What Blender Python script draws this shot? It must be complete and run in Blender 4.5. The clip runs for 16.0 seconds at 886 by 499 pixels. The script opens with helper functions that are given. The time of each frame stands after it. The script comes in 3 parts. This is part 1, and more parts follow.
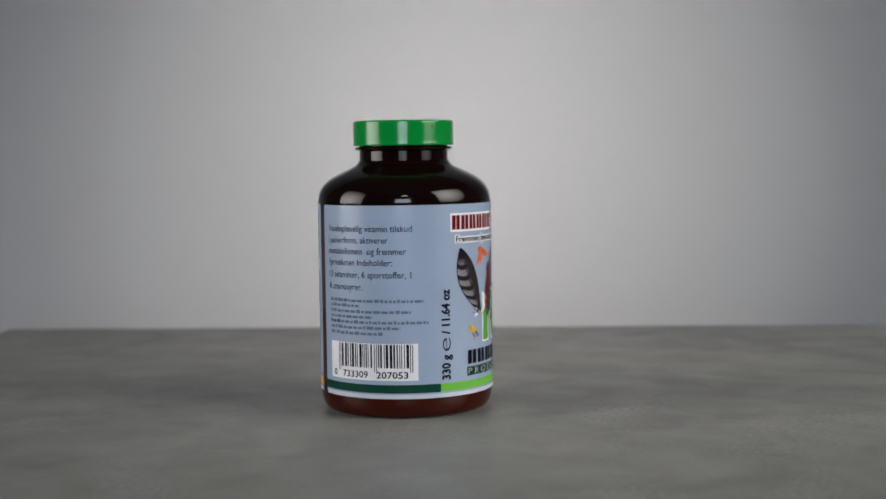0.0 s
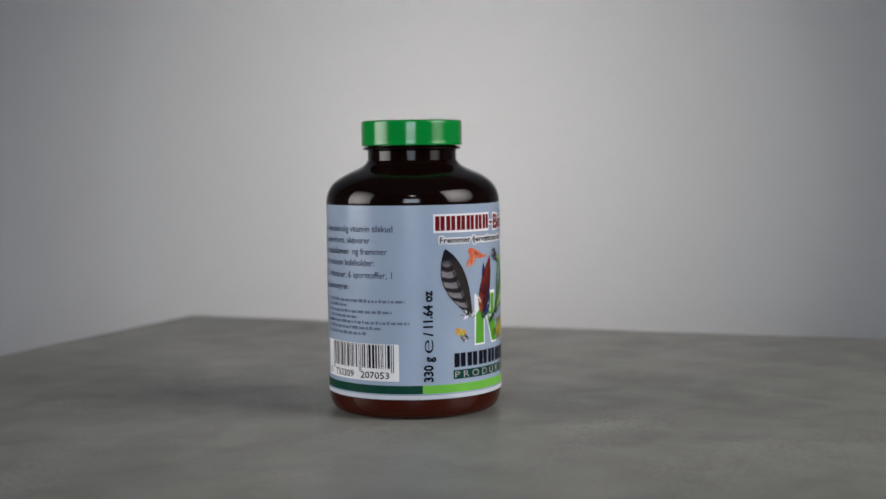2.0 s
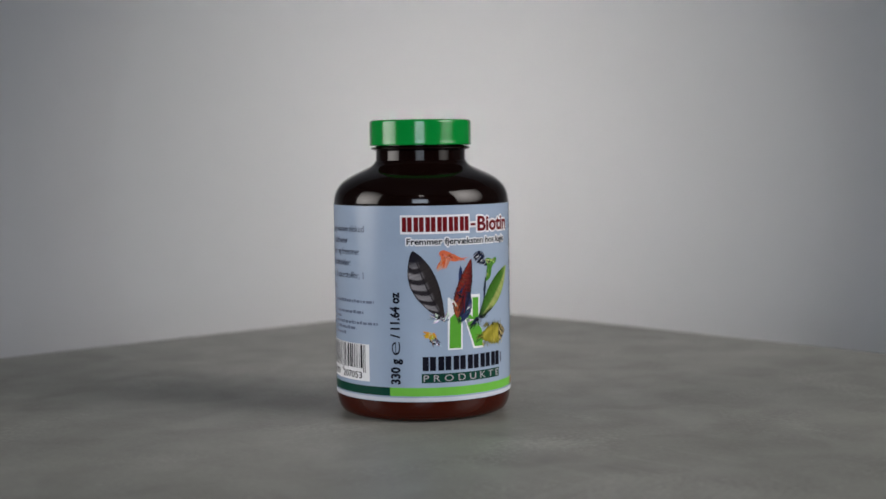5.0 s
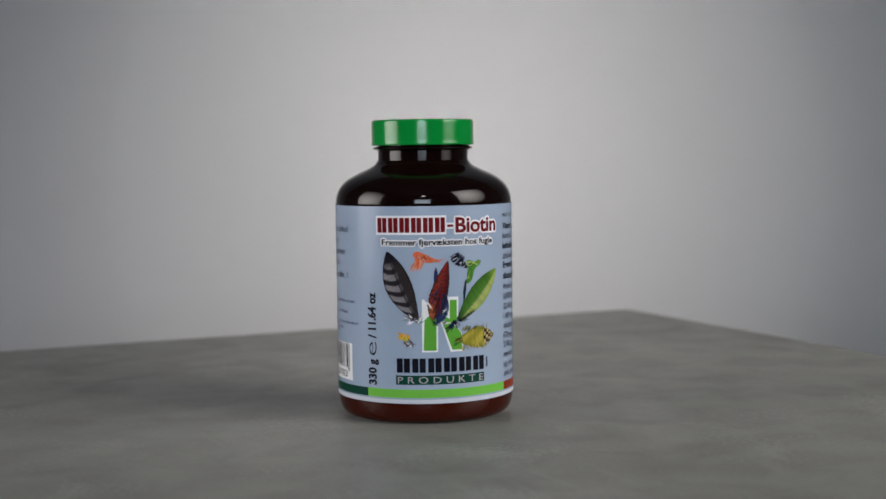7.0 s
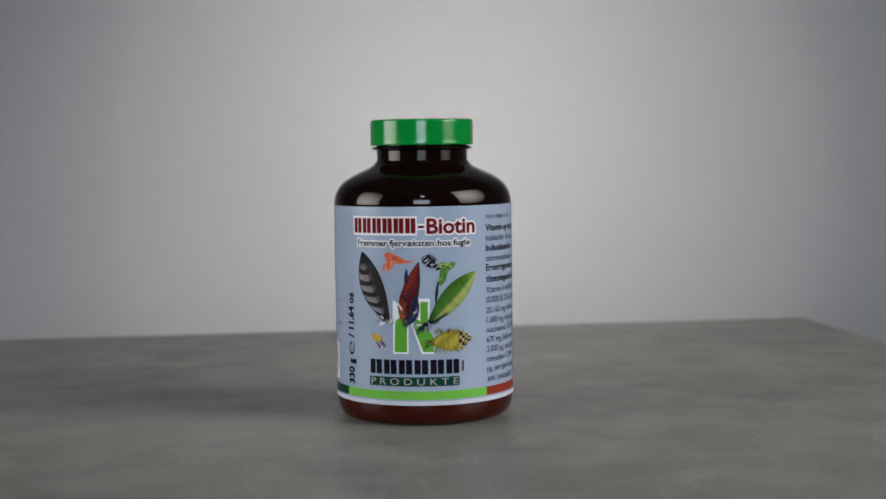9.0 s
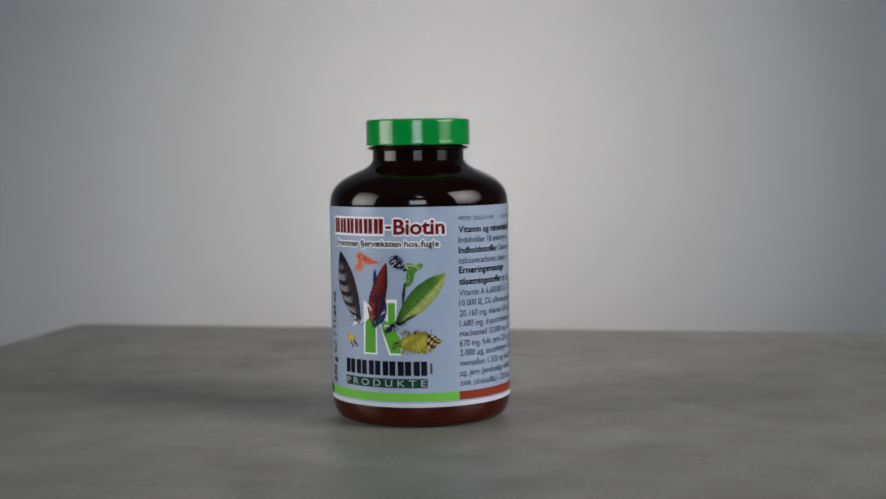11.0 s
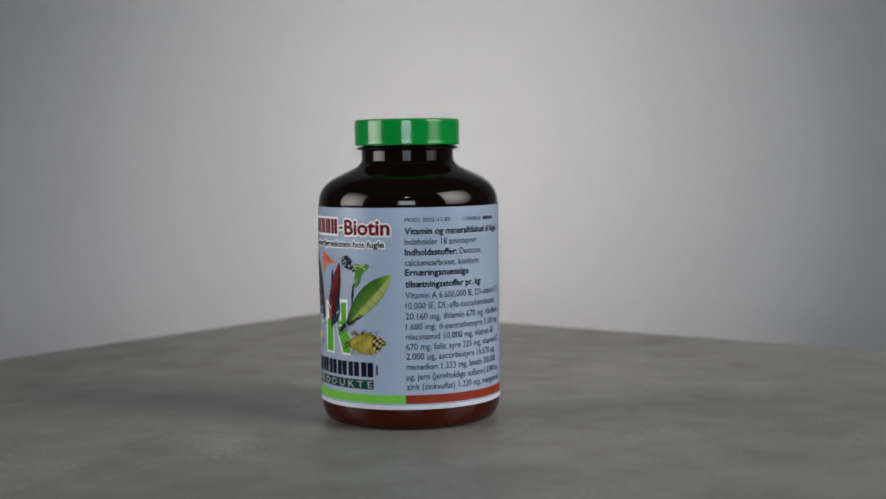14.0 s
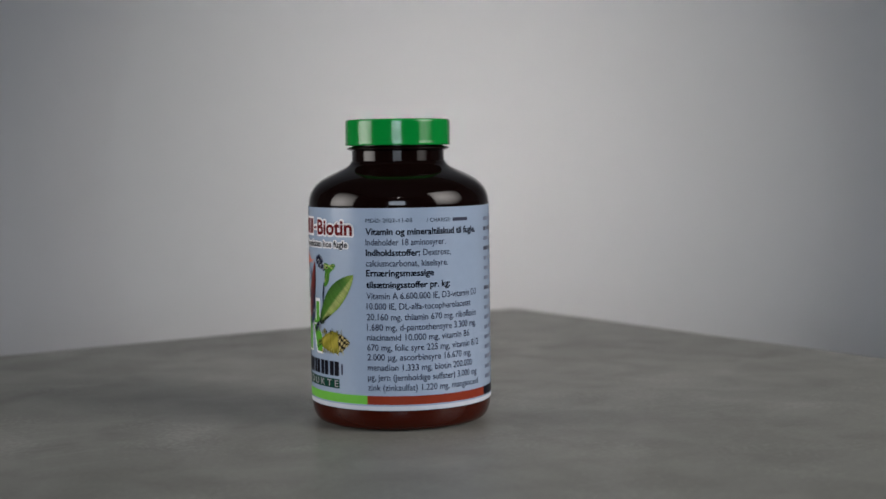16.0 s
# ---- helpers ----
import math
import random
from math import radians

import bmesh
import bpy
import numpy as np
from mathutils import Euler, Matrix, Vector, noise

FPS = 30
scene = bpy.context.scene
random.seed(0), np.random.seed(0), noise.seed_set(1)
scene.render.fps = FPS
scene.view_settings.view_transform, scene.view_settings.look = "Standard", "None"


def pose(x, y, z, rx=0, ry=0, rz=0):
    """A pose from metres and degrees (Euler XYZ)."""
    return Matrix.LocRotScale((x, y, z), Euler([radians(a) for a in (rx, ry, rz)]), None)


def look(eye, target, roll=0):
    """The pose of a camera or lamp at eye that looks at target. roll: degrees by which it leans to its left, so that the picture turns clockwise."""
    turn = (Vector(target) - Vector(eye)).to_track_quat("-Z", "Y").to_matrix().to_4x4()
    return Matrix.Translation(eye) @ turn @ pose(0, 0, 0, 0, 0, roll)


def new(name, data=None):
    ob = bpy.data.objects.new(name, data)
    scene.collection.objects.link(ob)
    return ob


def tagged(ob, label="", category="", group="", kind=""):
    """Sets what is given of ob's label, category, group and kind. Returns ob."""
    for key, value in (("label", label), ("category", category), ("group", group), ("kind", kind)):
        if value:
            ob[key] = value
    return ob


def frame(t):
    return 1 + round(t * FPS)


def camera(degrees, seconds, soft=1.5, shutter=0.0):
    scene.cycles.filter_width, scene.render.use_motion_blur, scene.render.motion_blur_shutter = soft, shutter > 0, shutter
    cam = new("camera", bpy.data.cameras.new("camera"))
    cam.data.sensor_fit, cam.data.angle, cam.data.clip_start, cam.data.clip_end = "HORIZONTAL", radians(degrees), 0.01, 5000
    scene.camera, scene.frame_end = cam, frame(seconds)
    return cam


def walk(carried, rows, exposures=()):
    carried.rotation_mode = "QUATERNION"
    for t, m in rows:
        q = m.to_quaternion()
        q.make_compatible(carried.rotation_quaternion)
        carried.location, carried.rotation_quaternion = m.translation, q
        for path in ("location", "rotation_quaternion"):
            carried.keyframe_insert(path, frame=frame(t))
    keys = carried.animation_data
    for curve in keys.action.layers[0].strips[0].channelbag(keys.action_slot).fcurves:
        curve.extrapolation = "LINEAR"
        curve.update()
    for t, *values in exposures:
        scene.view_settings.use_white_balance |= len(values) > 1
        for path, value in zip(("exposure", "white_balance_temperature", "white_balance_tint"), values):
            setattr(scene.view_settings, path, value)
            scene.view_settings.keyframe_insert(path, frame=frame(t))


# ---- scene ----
# ---- camera: stands still, a little above the tabletop ----
cam = camera(34.88, 16.0, 1.6)
EYE_Y, EYE_Z = -0.6542, 0.1185
VIEW = pose(0, EYE_Y, EYE_Z) @ pose(0, 0, 0, 90 - 3.92, 0, 0) @ pose(0, 0, 0, 0, 0, -0.788)
cam.data.dof.use_dof = True
cam.data.dof.focus_distance = 0.625
cam.data.dof.aperture_fstop = 9.0
walk(cam, [(0.0, VIEW), (16.0, VIEW)], [(0.0, 0.0), (15.7, 0.0), (16.0, -0.10)])

# turntable: its axis, its speed, and where the bottle stands on it
AXIS_X = -0.0239
BOARD_Z = -0.0014         # its top
TURN = 8.8406            # degrees a second
BOARD_START = 3.955      # degrees
BOTTLE_OFF = 0.01517     # metres from the axis
BOTTLE_START = 22.85     # degrees

# ---- light ----
world = bpy.data.worlds.new("world")
scene.world = world
world.use_nodes = True
wn = world.node_tree.nodes
sky = wn.new("ShaderNodeTexSky")
sky.sky_type = "NISHITA"
sky.sun_disc = False
sky.sun_elevation, sky.sun_rotation = radians(35), radians(30)
wn["Background"].inputs["Strength"].default_value = 0.12
world.node_tree.links.new(sky.outputs["Color"], wn["Background"].inputs["Color"])


def area_lamp(name, eye, target, w, h, watts, colour):
    data = bpy.data.lights.new(name, "AREA")
    data.shape, data.size, data.size_y = "RECTANGLE", w, h
    data.energy, data.color = watts, colour
    ob = new(name, data)
    ob.matrix_world = look(eye, target)
    return ob


# two softboxes beside the table, mirrored in lid and shoulder; the window behind the camera; an added ceiling spot that
# imitates lens vignetting on the wall
LIGHT_L = area_lamp("softbox_lamp", (-1.02, -0.30, 0.48), (1.20, 0.20, 0.12), 0.70, 0.90, 1.75, (1.0, 0.955, 0.92))
LIGHT_R = area_lamp("softbox_lamp", (0.97, -0.36, 0.48), (0.22, 0.05, 0.07), 0.84, 0.90, 2.45, (1.0, 0.955, 0.92))
LIGHT_L.data.spread = LIGHT_R.data.spread = radians(62)
WINDOW_LIGHT = area_lamp("window_light", (-0.04, -3.33, 0.59), (-0.04, 1.5, 0.49), 1.22, 1.02, 20.5, (0.765, 0.865, 1.0))
WINDOW_LIGHT.data.spread = radians(140)
VIGNETTE_SPOT = area_lamp("vignette_lamp", (0.045, -2.50, 1.70), (0.035, 1.5, 0.10), 0.30, 0.30, 1.28, (1.0, 0.965, 0.945))
VIGNETTE_SPOT.data.spread = radians(20.0)

# ---- materials ----


def material(name, colour, rough=0.5, metal=0.0, spec=0.5, grain=0.0, scale=50.0, tint=None, bump=0.0, bump_scale=400.0, coat=0.0,
             rough_var=0.0):
    """A surface with two scales of variation in colour, fine relief and uneven gloss."""
    m = bpy.data.materials.new(name)
    m.use_nodes = True
    n, l = m.node_tree.nodes, m.node_tree.links
    b = n["Principled BSDF"]
    b.inputs["Base Color"].default_value = (*colour, 1)
    b.inputs["Roughness"].default_value = rough
    b.inputs["Metallic"].default_value = metal
    b.inputs["Specular IOR Level"].default_value = spec
    b.inputs["Coat Weight"].default_value = coat
    b.inputs["Coat Roughness"].default_value = 0.08
    if grain or bump or rough_var:
        co = n.new("ShaderNodeTexCoord")
    if grain:
        big, small = n.new("ShaderNodeTexNoise"), n.new("ShaderNodeTexNoise")
        big.inputs["Scale"].default_value, big.inputs["Detail"].default_value = scale, 5
        small.inputs["Scale"].default_value, small.inputs["Detail"].default_value = scale * 9, 3
        for t in (big, small):
            l.new(co.outputs["Object"], t.inputs["Vector"])
        mean = n.new("ShaderNodeMix")
        mean.inputs["Factor"].default_value = 0.3
        l.new(big.outputs["Fac"], mean.inputs["A"])
        l.new(small.outputs["Fac"], mean.inputs["B"])
        ramp = n.new("ShaderNodeValToRGB")
        other = tint or colour
        ramp.color_ramp.elements[0].position, ramp.color_ramp.elements[1].position = 0.3, 0.7
        ramp.color_ramp.elements[0].color = (*[max(0, c * (1 - grain)) for c in colour], 1)
        ramp.color_ramp.elements[1].color = (*[min(1, c * (1 + grain)) for c in other], 1)
        l.new(mean.outputs["Result"], ramp.inputs["Fac"])
        l.new(ramp.outputs["Color"], b.inputs["Base Color"])
    if rough_var:
        rn = n.new("ShaderNodeTexNoise")
        rn.inputs["Scale"].default_value, rn.inputs["Detail"].default_value = scale * 0.6, 4
        l.new(co.outputs["Object"], rn.inputs["Vector"])
        mr = n.new("ShaderNodeMapRange")
        mr.inputs["From Min"].default_value, mr.inputs["From Max"].default_value = 0.3, 0.7
        mr.inputs["To Min"].default_value, mr.inputs["To Max"].default_value = rough - rough_var, rough + rough_var
        l.new(rn.outputs["Fac"], mr.inputs["Value"])
        l.new(mr.outputs["Result"], b.inputs["Roughness"])
    if bump:
        bn, bp = n.new("ShaderNodeTexNoise"), n.new("ShaderNodeBump")
        bn.inputs["Scale"].default_value, bn.inputs["Detail"].default_value = bump_scale, 4
        l.new(co.outputs["Object"], bn.inputs["Vector"])
        bp.inputs["Strength"].default_value, bp.inputs["Distance"].default_value = bump, 0.001
        l.new(bn.outputs["Fac"], bp.inputs["Height"])
        l.new(bp.outputs["Normal"], b.inputs["Normal"])
    return m


WALL = material("wall_paint", (0.79, 0.78, 0.775), 0.85, spec=0.2, grain=0.02, scale=3, bump=0.15, bump_scale=300)
CEIL = material("ceiling_paint", (0.28, 0.28, 0.28), 0.9, spec=0.2, grain=0.02, scale=3)
ROOM = material("room_paint", (0.20, 0.20, 0.20), 0.85, spec=0.2, grain=0.03, scale=3)
FLOOR = material("floor_laminate", (0.20, 0.185, 0.17), 0.5, grain=0.2, scale=4)
WOOD = material("table_wood", (0.25, 0.22, 0.19), 0.45, grain=0.2, scale=8)
METAL = material("turntable_metal", (0.05, 0.05, 0.05), 0.4, metal=0.3, grain=0.1, scale=30)
FRAME = material("window_frame_paint", (0.8, 0.8, 0.8), 0.4, grain=0.02, scale=10)


def board_material():
    """Grey cement-look laminate: broad clouds, trowel smears, fine speckle, uneven sheen."""
    m = bpy.data.materials.new("concrete_board")
    m.use_nodes = True
    n, l = m.node_tree.nodes, m.node_tree.links
    b = n["Principled BSDF"]
    co = n.new("ShaderNodeTexCoord")

    def cloud(scale, detail, warp, stretch=(1, 1, 1)):
        mp, t = n.new("ShaderNodeMapping"), n.new("ShaderNodeTexNoise")
        mp.inputs["Scale"].default_value = stretch
        l.new(co.outputs["Object"], mp.inputs["Vector"])
        l.new(mp.outputs["Vector"], t.inputs["Vector"])
        t.inputs["Scale"].default_value, t.inputs["Detail"].default_value = scale, detail
        t.inputs["Distortion"].default_value = warp
        return t.outputs["Fac"]

    def mix(a, c, f):
        x = n.new("ShaderNodeMix")
        x.inputs["Factor"].default_value = f
        l.new(a, x.inputs["A"])
        l.new(c, x.inputs["B"])
        return x.outputs["Result"]

    broad = cloud(5.5, 5, 0.3)
    smear = cloud(30, 4, 0.5)
    speck = cloud(420, 5, 0)
    grit = cloud(1100, 2, 0)
    tone = mix(mix(mix(broad, smear, 0.22), speck, 0.22), grit, 0.10)
    ramp = n.new("ShaderNodeValToRGB")
    e = ramp.color_ramp.elements
    e[0].position, e[1].position = 0.36, 0.64
    e[0].color, e[1].color = (0.164, 0.165, 0.148, 1), (0.288, 0.291, 0.264, 1)
    l.new(tone, ramp.inputs["Fac"])

    def masked(below, mask, low, high, most, tint):
        """Lays a tint over the colour where the mask is high."""
        lim, mx = n.new("ShaderNodeMapRange"), n.new("ShaderNodeMix")
        lim.inputs["From Min"].default_value, lim.inputs["From Max"].default_value = low, high
        lim.inputs["To Max"].default_value = most
        l.new(mask, lim.inputs["Value"])
        mx.data_type = "RGBA"
        l.new(lim.outputs["Result"], mx.inputs["Factor"])
        l.new(below, mx.inputs["A"])
        mx.inputs["B"].default_value = tint
        return mx.outputs["Result"]

    # pale dusty scuffs broken up by grit, fine scratches, small dark stains
    worn = masked(ramp.outputs["Color"], mix(cloud(15, 6, 0.6), speck, 0.42), 0.55, 0.67, 0.46, (0.40, 0.40, 0.375, 1))
    worn = masked(worn, mix(cloud(60, 3, 0.2, (0.16, 2.4, 1)), cloud(9, 2, 0), 0.4), 0.60, 0.68, 0.20, (0.40, 0.40, 0.38, 1))
    worn = masked(worn, mix(cloud(48, 3, 0.2, (2.6, 0.2, 1)), cloud(8, 2, 0), 0.4), 0.61, 0.69, 0.15, (0.42, 0.42, 0.40, 1))
    worn = masked(worn, mix(cloud(21, 6, 0.3), speck, 0.25), 0.60, 0.72, 0.42, (0.085, 0.085, 0.078, 1))
    l.new(worn, b.inputs["Base Color"])
    mr = n.new("ShaderNodeMapRange")
    mr.inputs["From Min"].default_value, mr.inputs["From Max"].default_value = 0.3, 0.7
    mr.inputs["To Min"].default_value, mr.inputs["To Max"].default_value = 0.50, 0.36
    l.new(smear, mr.inputs["Value"])
    l.new(mr.outputs["Result"], b.inputs["Roughness"])
    b.inputs["Specular IOR Level"].default_value = 0.5
    bp = n.new("ShaderNodeBump")
    bp.inputs["Strength"].default_value, bp.inputs["Distance"].default_value = 0.16, 0.0004
    l.new(mix(speck, grit, 0.4), bp.inputs["Height"])
    l.new(bp.outputs["Normal"], b.inputs["Normal"])
    return m


BOARD = board_material()


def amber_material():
    """Opaque brown plastic, its see-through glow put into the colour: nearly black where empty, red-brown where powder
    stands behind it, up to 85 mm.
    """
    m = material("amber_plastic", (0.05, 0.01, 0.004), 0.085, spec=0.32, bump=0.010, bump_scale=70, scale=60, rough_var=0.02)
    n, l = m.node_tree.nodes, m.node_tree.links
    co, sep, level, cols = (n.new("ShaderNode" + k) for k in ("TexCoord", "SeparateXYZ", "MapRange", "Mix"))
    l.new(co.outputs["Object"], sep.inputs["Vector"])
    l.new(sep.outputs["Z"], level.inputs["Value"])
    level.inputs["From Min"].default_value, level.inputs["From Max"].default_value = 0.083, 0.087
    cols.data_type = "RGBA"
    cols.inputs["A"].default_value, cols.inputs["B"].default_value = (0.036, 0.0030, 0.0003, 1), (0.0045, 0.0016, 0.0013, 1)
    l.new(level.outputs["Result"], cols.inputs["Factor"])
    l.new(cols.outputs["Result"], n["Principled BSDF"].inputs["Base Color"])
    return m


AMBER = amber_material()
GREEN_CAP = material("green_plastic", (0.002, 0.215, 0.033), 0.13, spec=0.5, grain=0.04, scale=80, bump=0.02, bump_scale=500, rough_var=0.03)
PAPER = material("label_paper", (0.290, 0.362, 0.478), 0.24, spec=0.45, grain=0.03, scale=60, bump=0.02, bump_scale=900, rough_var=0.015)


def ink(name, colour, rough=0.34):
    return material(name, colour, rough, spec=0.06, grain=0.06, scale=150)


BLACK = ink("black_ink", (0.006, 0.006, 0.012))
GREY = ink("grey_ink", (0.05, 0.055, 0.085))
FAINT = ink("faint_ink", (0.12, 0.145, 0.21))
RED = ink("dark_red_ink", (0.135, 0.007, 0.010))
WHITE = ink("white_ink", (0.74, 0.74, 0.76))
PALE = ink("pale_ink", (0.52, 0.54, 0.60))
D_GREEN = ink("dark_green_ink", (0.006, 0.045, 0.03))
L_GREEN = ink("light_green_ink", (0.15, 0.44, 0.06))
BRICK = ink("brick_red_ink", (0.22, 0.034, 0.017))
E_GREEN = ink("emblem_green_ink", (0.095, 0.33, 0.035))
ORANGE = ink("orange_ink", (0.65, 0.30, 0.03))


def feather_ink():
    """Printed picture ink: each barb carries its own colour."""
    m = ink("feather_print_ink", (0.2, 0.2, 0.2))
    n, l = m.node_tree.nodes, m.node_tree.links
    at = n.new("ShaderNodeAttribute")
    at.attribute_name = "ink"
    l.new(at.outputs["Color"], n["Principled BSDF"].inputs["Base Color"])
    return m


PRINT = feather_ink()
F_PALE = ink("feather_pale_ink", (0.38, 0.36, 0.38))
F_CORAL = ink("feather_coral_ink", (0.58, 0.13, 0.06))
F_NAVY = ink("feather_navy_ink", (0.02, 0.03, 0.09))
F_GREEN = ink("feather_green_ink", (0.065, 0.20, 0.028))

# ---- mesh helpers ----


def mesh_of(name, bm, mat, smooth=False):
    me = bpy.data.meshes.new(name)
    bm.normal_update()
    bm.to_mesh(me)
    bm.free()
    me.materials.append(mat)
    if smooth:
        for p in me.polygons:
            p.use_smooth = True
        me.set_sharp_from_angle(angle=radians(28))
    return me


def part(name, bm, mat, parent, label="", smooth=False):
    """Links a bmesh as one mesh object under a thing or under a part."""
    ob = new(name, mesh_of(name, bm, mat, smooth))
    ob.parent = parent
    return tagged(ob, label)


def box(bm, x0, x1, y0, y1, z0, z1, bevel=0.0):
    r = bmesh.ops.create_cube(bm, size=1.0)
    for v in r["verts"]:
        v.co = (x0 + (v.co.x + 0.5) * (x1 - x0), y0 + (v.co.y + 0.5) * (y1 - y0), z0 + (v.co.z + 0.5) * (z1 - z0))
    if bevel:
        edges = list({e for v in r["verts"] for e in v.link_edges})
        bmesh.ops.bevel(bm, geom=edges, offset=bevel, segments=2, affect="EDGES", profile=0.5)
    return bm


def lathe(bm, profile, steps=128):
    """Turns a profile of (radius, height) round the z axis; radius 0 closes an end."""
    rings = []
    for r, z in profile:
        if r <= 0:
            rings.append([bm.verts.new((0, 0, z))])
        else:
            rings.append([bm.verts.new((r * math.cos(2 * math.pi * i / steps), r * math.sin(2 * math.pi * i / steps), z)) for i in range(steps)])
    for a, b in zip(rings, rings[1:]):
        for i in range(steps):
            j = (i + 1) % steps
            loop = [a[i % len(a)], a[j % len(a)], b[j % len(b)], b[i % len(b)]]
            loop = [v for k, v in enumerate(loop) if v not in loop[:k]]
            bm.faces.new(loop)
    bmesh.ops.recalc_face_normals(bm, faces=bm.faces)
    return bm


# ---- room ----
X0, X1, Y0, Y1, Z0, Z1 = -2.2, 2.2, -3.2, 1.5, -0.82, 1.95


def wall(name, x0, x1, y0, y1, z0, z1, mat, label):
    ob = new(name, mesh_of(name, box(bmesh.new(), x0, x1, y0, y1, z0, z1), mat))
    return tagged(ob, label, name.split("_")[0], kind="structure")


wall("floor", X0 - .1, X1 + .1, Y0 - .1, Y1 + .1, Z0 - 0.1, Z0, FLOOR, "plain brown laminate floor of the room")
wall("ceiling", X0 - .1, X1 + .1, Y0 - .1, Y1 + .1, Z1, Z1 + 0.1, CEIL, "plain dark grey painted ceiling of the room")
wall("wall_north", X0, X1, Y1, Y1 + 0.1, Z0, Z1, WALL, "smooth light grey painted wall behind the table")
wall("wall_west", X0 - 0.1, X0, Y0 - .1, Y1 + 0.1, Z0, Z1, ROOM, "plain dark grey painted side wall")
wall("wall_east", X1, X1 + 0.1, Y0 - .1, Y1 + 0.1, Z0, Z1, ROOM, "plain dark grey painted side wall")

# window wall behind the camera: four pieces round one opening
WX0, WX1, WZ0, WZ1 = -0.66, 0.58, 0.05, 1.10
south = bmesh.new()
box(south, X0, WX0, Y0 - 0.1, Y0, Z0, Z1)
box(south, WX1, X1, Y0 - 0.1, Y0, Z0, Z1)
box(south, WX0, WX1, Y0 - 0.1, Y0, Z0, WZ0)
box(south, WX0, WX1, Y0 - 0.1, Y0, WZ1, Z1)
tagged(new("wall_south", mesh_of("wall_south", south, ROOM)), "plain dark grey wall with one window opening", "wall", kind="structure")
window = tagged(new("window_1"), "white framed window reflected in the bottle", "window", kind="structure")
window.matrix_world = pose(0, Y0, 0)
fr = bmesh.new()
for a in ((WX0, WX0 + 0.05, WZ0, WZ1), (WX1 - 0.05, WX1, WZ0, WZ1), (WX0 + .05, WX1 - .05, WZ0, WZ0 + 0.05), (WX0 + .05, WX1 - .05, WZ1 - 0.05, WZ1)):
    box(fr, a[0], a[1], -0.08, -0.02, a[2], a[3], 0.004)
part("window_frame", fr, FRAME, window)
part("glazing_bar", box(bmesh.new(), -0.065, -0.015, -0.075, -0.025, WZ0 + 0.052, 0.116, 0.004), FRAME, window)
part("glazing_bar", box(bmesh.new(), WX0 + .05, WX1 - .05, -0.075, -0.025, 0.118, 0.158, 0.004), FRAME, window)

# ---- lamp stands and the added ceiling spotlight ----
CLOTH = material("black_lamp_cloth", (0.02, 0.02, 0.021), 0.8, grain=0.1, scale=60)


def tube(bm, p, q, r, steps=12):
    p, q = Vector(p), Vector(q)
    d = q - p
    bmesh.ops.create_cone(bm, cap_ends=True, segments=steps, radius1=r, radius2=r, depth=d.length,
                          matrix=Matrix.Translation((p + q) / 2) @ d.to_track_quat("Z", "Y").to_matrix().to_4x4())
    return bm


def hood(m, w, h, depth, back):
    """Open-fronted tapering hood behind a lamp of that size."""
    bm = bmesh.new()
    rings = [[bm.verts.new(m @ Vector((x * a, y * b, z))) for x, y in ((-1, -1), (1, -1), (1, 1), (-1, 1))]
             for a, b, z in ((w / 2 + .02, h / 2 + .02, -.03), (w / 2 + .02, h / 2 + .02, .01), (back, back, depth), (w / 2 + .005, h / 2 + .005, .012), (w / 2 + .005, h / 2 + .005, -.03))]
    for a, b in ((0, 1), (1, 2), (3, 4), (4, 0)):
        for i in range(4):
            j = (i + 1) % 4
            bm.faces.new((rings[a][i], rings[a][j], rings[b][j], rings[b][i]))
    bm.faces.new(rings[2])
    bm.faces.new(rings[3])
    bmesh.ops.recalc_face_normals(bm, faces=bm.faces)
    return bm


for lamp in (LIGHT_L, LIGHT_R):
    softbox = tagged(new("softbox"), "black cloth softbox on a tripod beside the table", "studio light", "softboxes beside the table")
    x, y, z = lamp.matrix_world.translation
    softbox.matrix_world = pose(x, y, Z0)
    to_base = softbox.matrix_world.inverted()
    part("hood", hood(to_base @ lamp.matrix_world, lamp.data.size, lamp.data.size_y, 0.30, 0.06), CLOTH, softbox)
    back = to_base @ lamp.matrix_world @ Vector((0, 0, 0.31))
    part("pole", tube(bmesh.new(), (back.x, back.y, 0.10), back, 0.014), METAL, softbox)
    for i in range(3):
        a = radians(90 + 120 * i)
        part("leg", tube(bmesh.new(), (back.x, back.y, 0.35), (back.x + 0.36 * math.cos(a), back.y + 0.36 * math.sin(a), 0.009), 0.009), METAL, softbox)

# unseen fixture, added only to hold the vignetting lamp
spot = tagged(new("added_spotlight"), "black ceiling spotlight added to imitate lens vignetting on the wall", "spotlight")
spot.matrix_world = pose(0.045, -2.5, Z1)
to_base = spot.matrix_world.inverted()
part("hood", hood(to_base @ VIGNETTE_SPOT.matrix_world, 0.30, 0.30, 0.22, 0.07), METAL, spot)
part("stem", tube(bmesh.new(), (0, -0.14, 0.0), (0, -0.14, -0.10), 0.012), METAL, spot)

# ---- table, turntable and board ----
table = tagged(new("table"), "plain wooden table that carries the turntable", "table")
table.matrix_world = pose(0, 0, Z0)
part("tabletop", box(bmesh.new(), -0.6, 0.6, -0.32, 0.40, 0.725, 0.765, 0.003), WOOD, table)
for lx in (-0.55, 0.55):
    for ly in (-0.27, 0.35):
        part("leg", box(bmesh.new(), lx - 0.025, lx + 0.025, ly - 0.025, ly + 0.025, 0.0, 0.725, 0.002), WOOD, table)

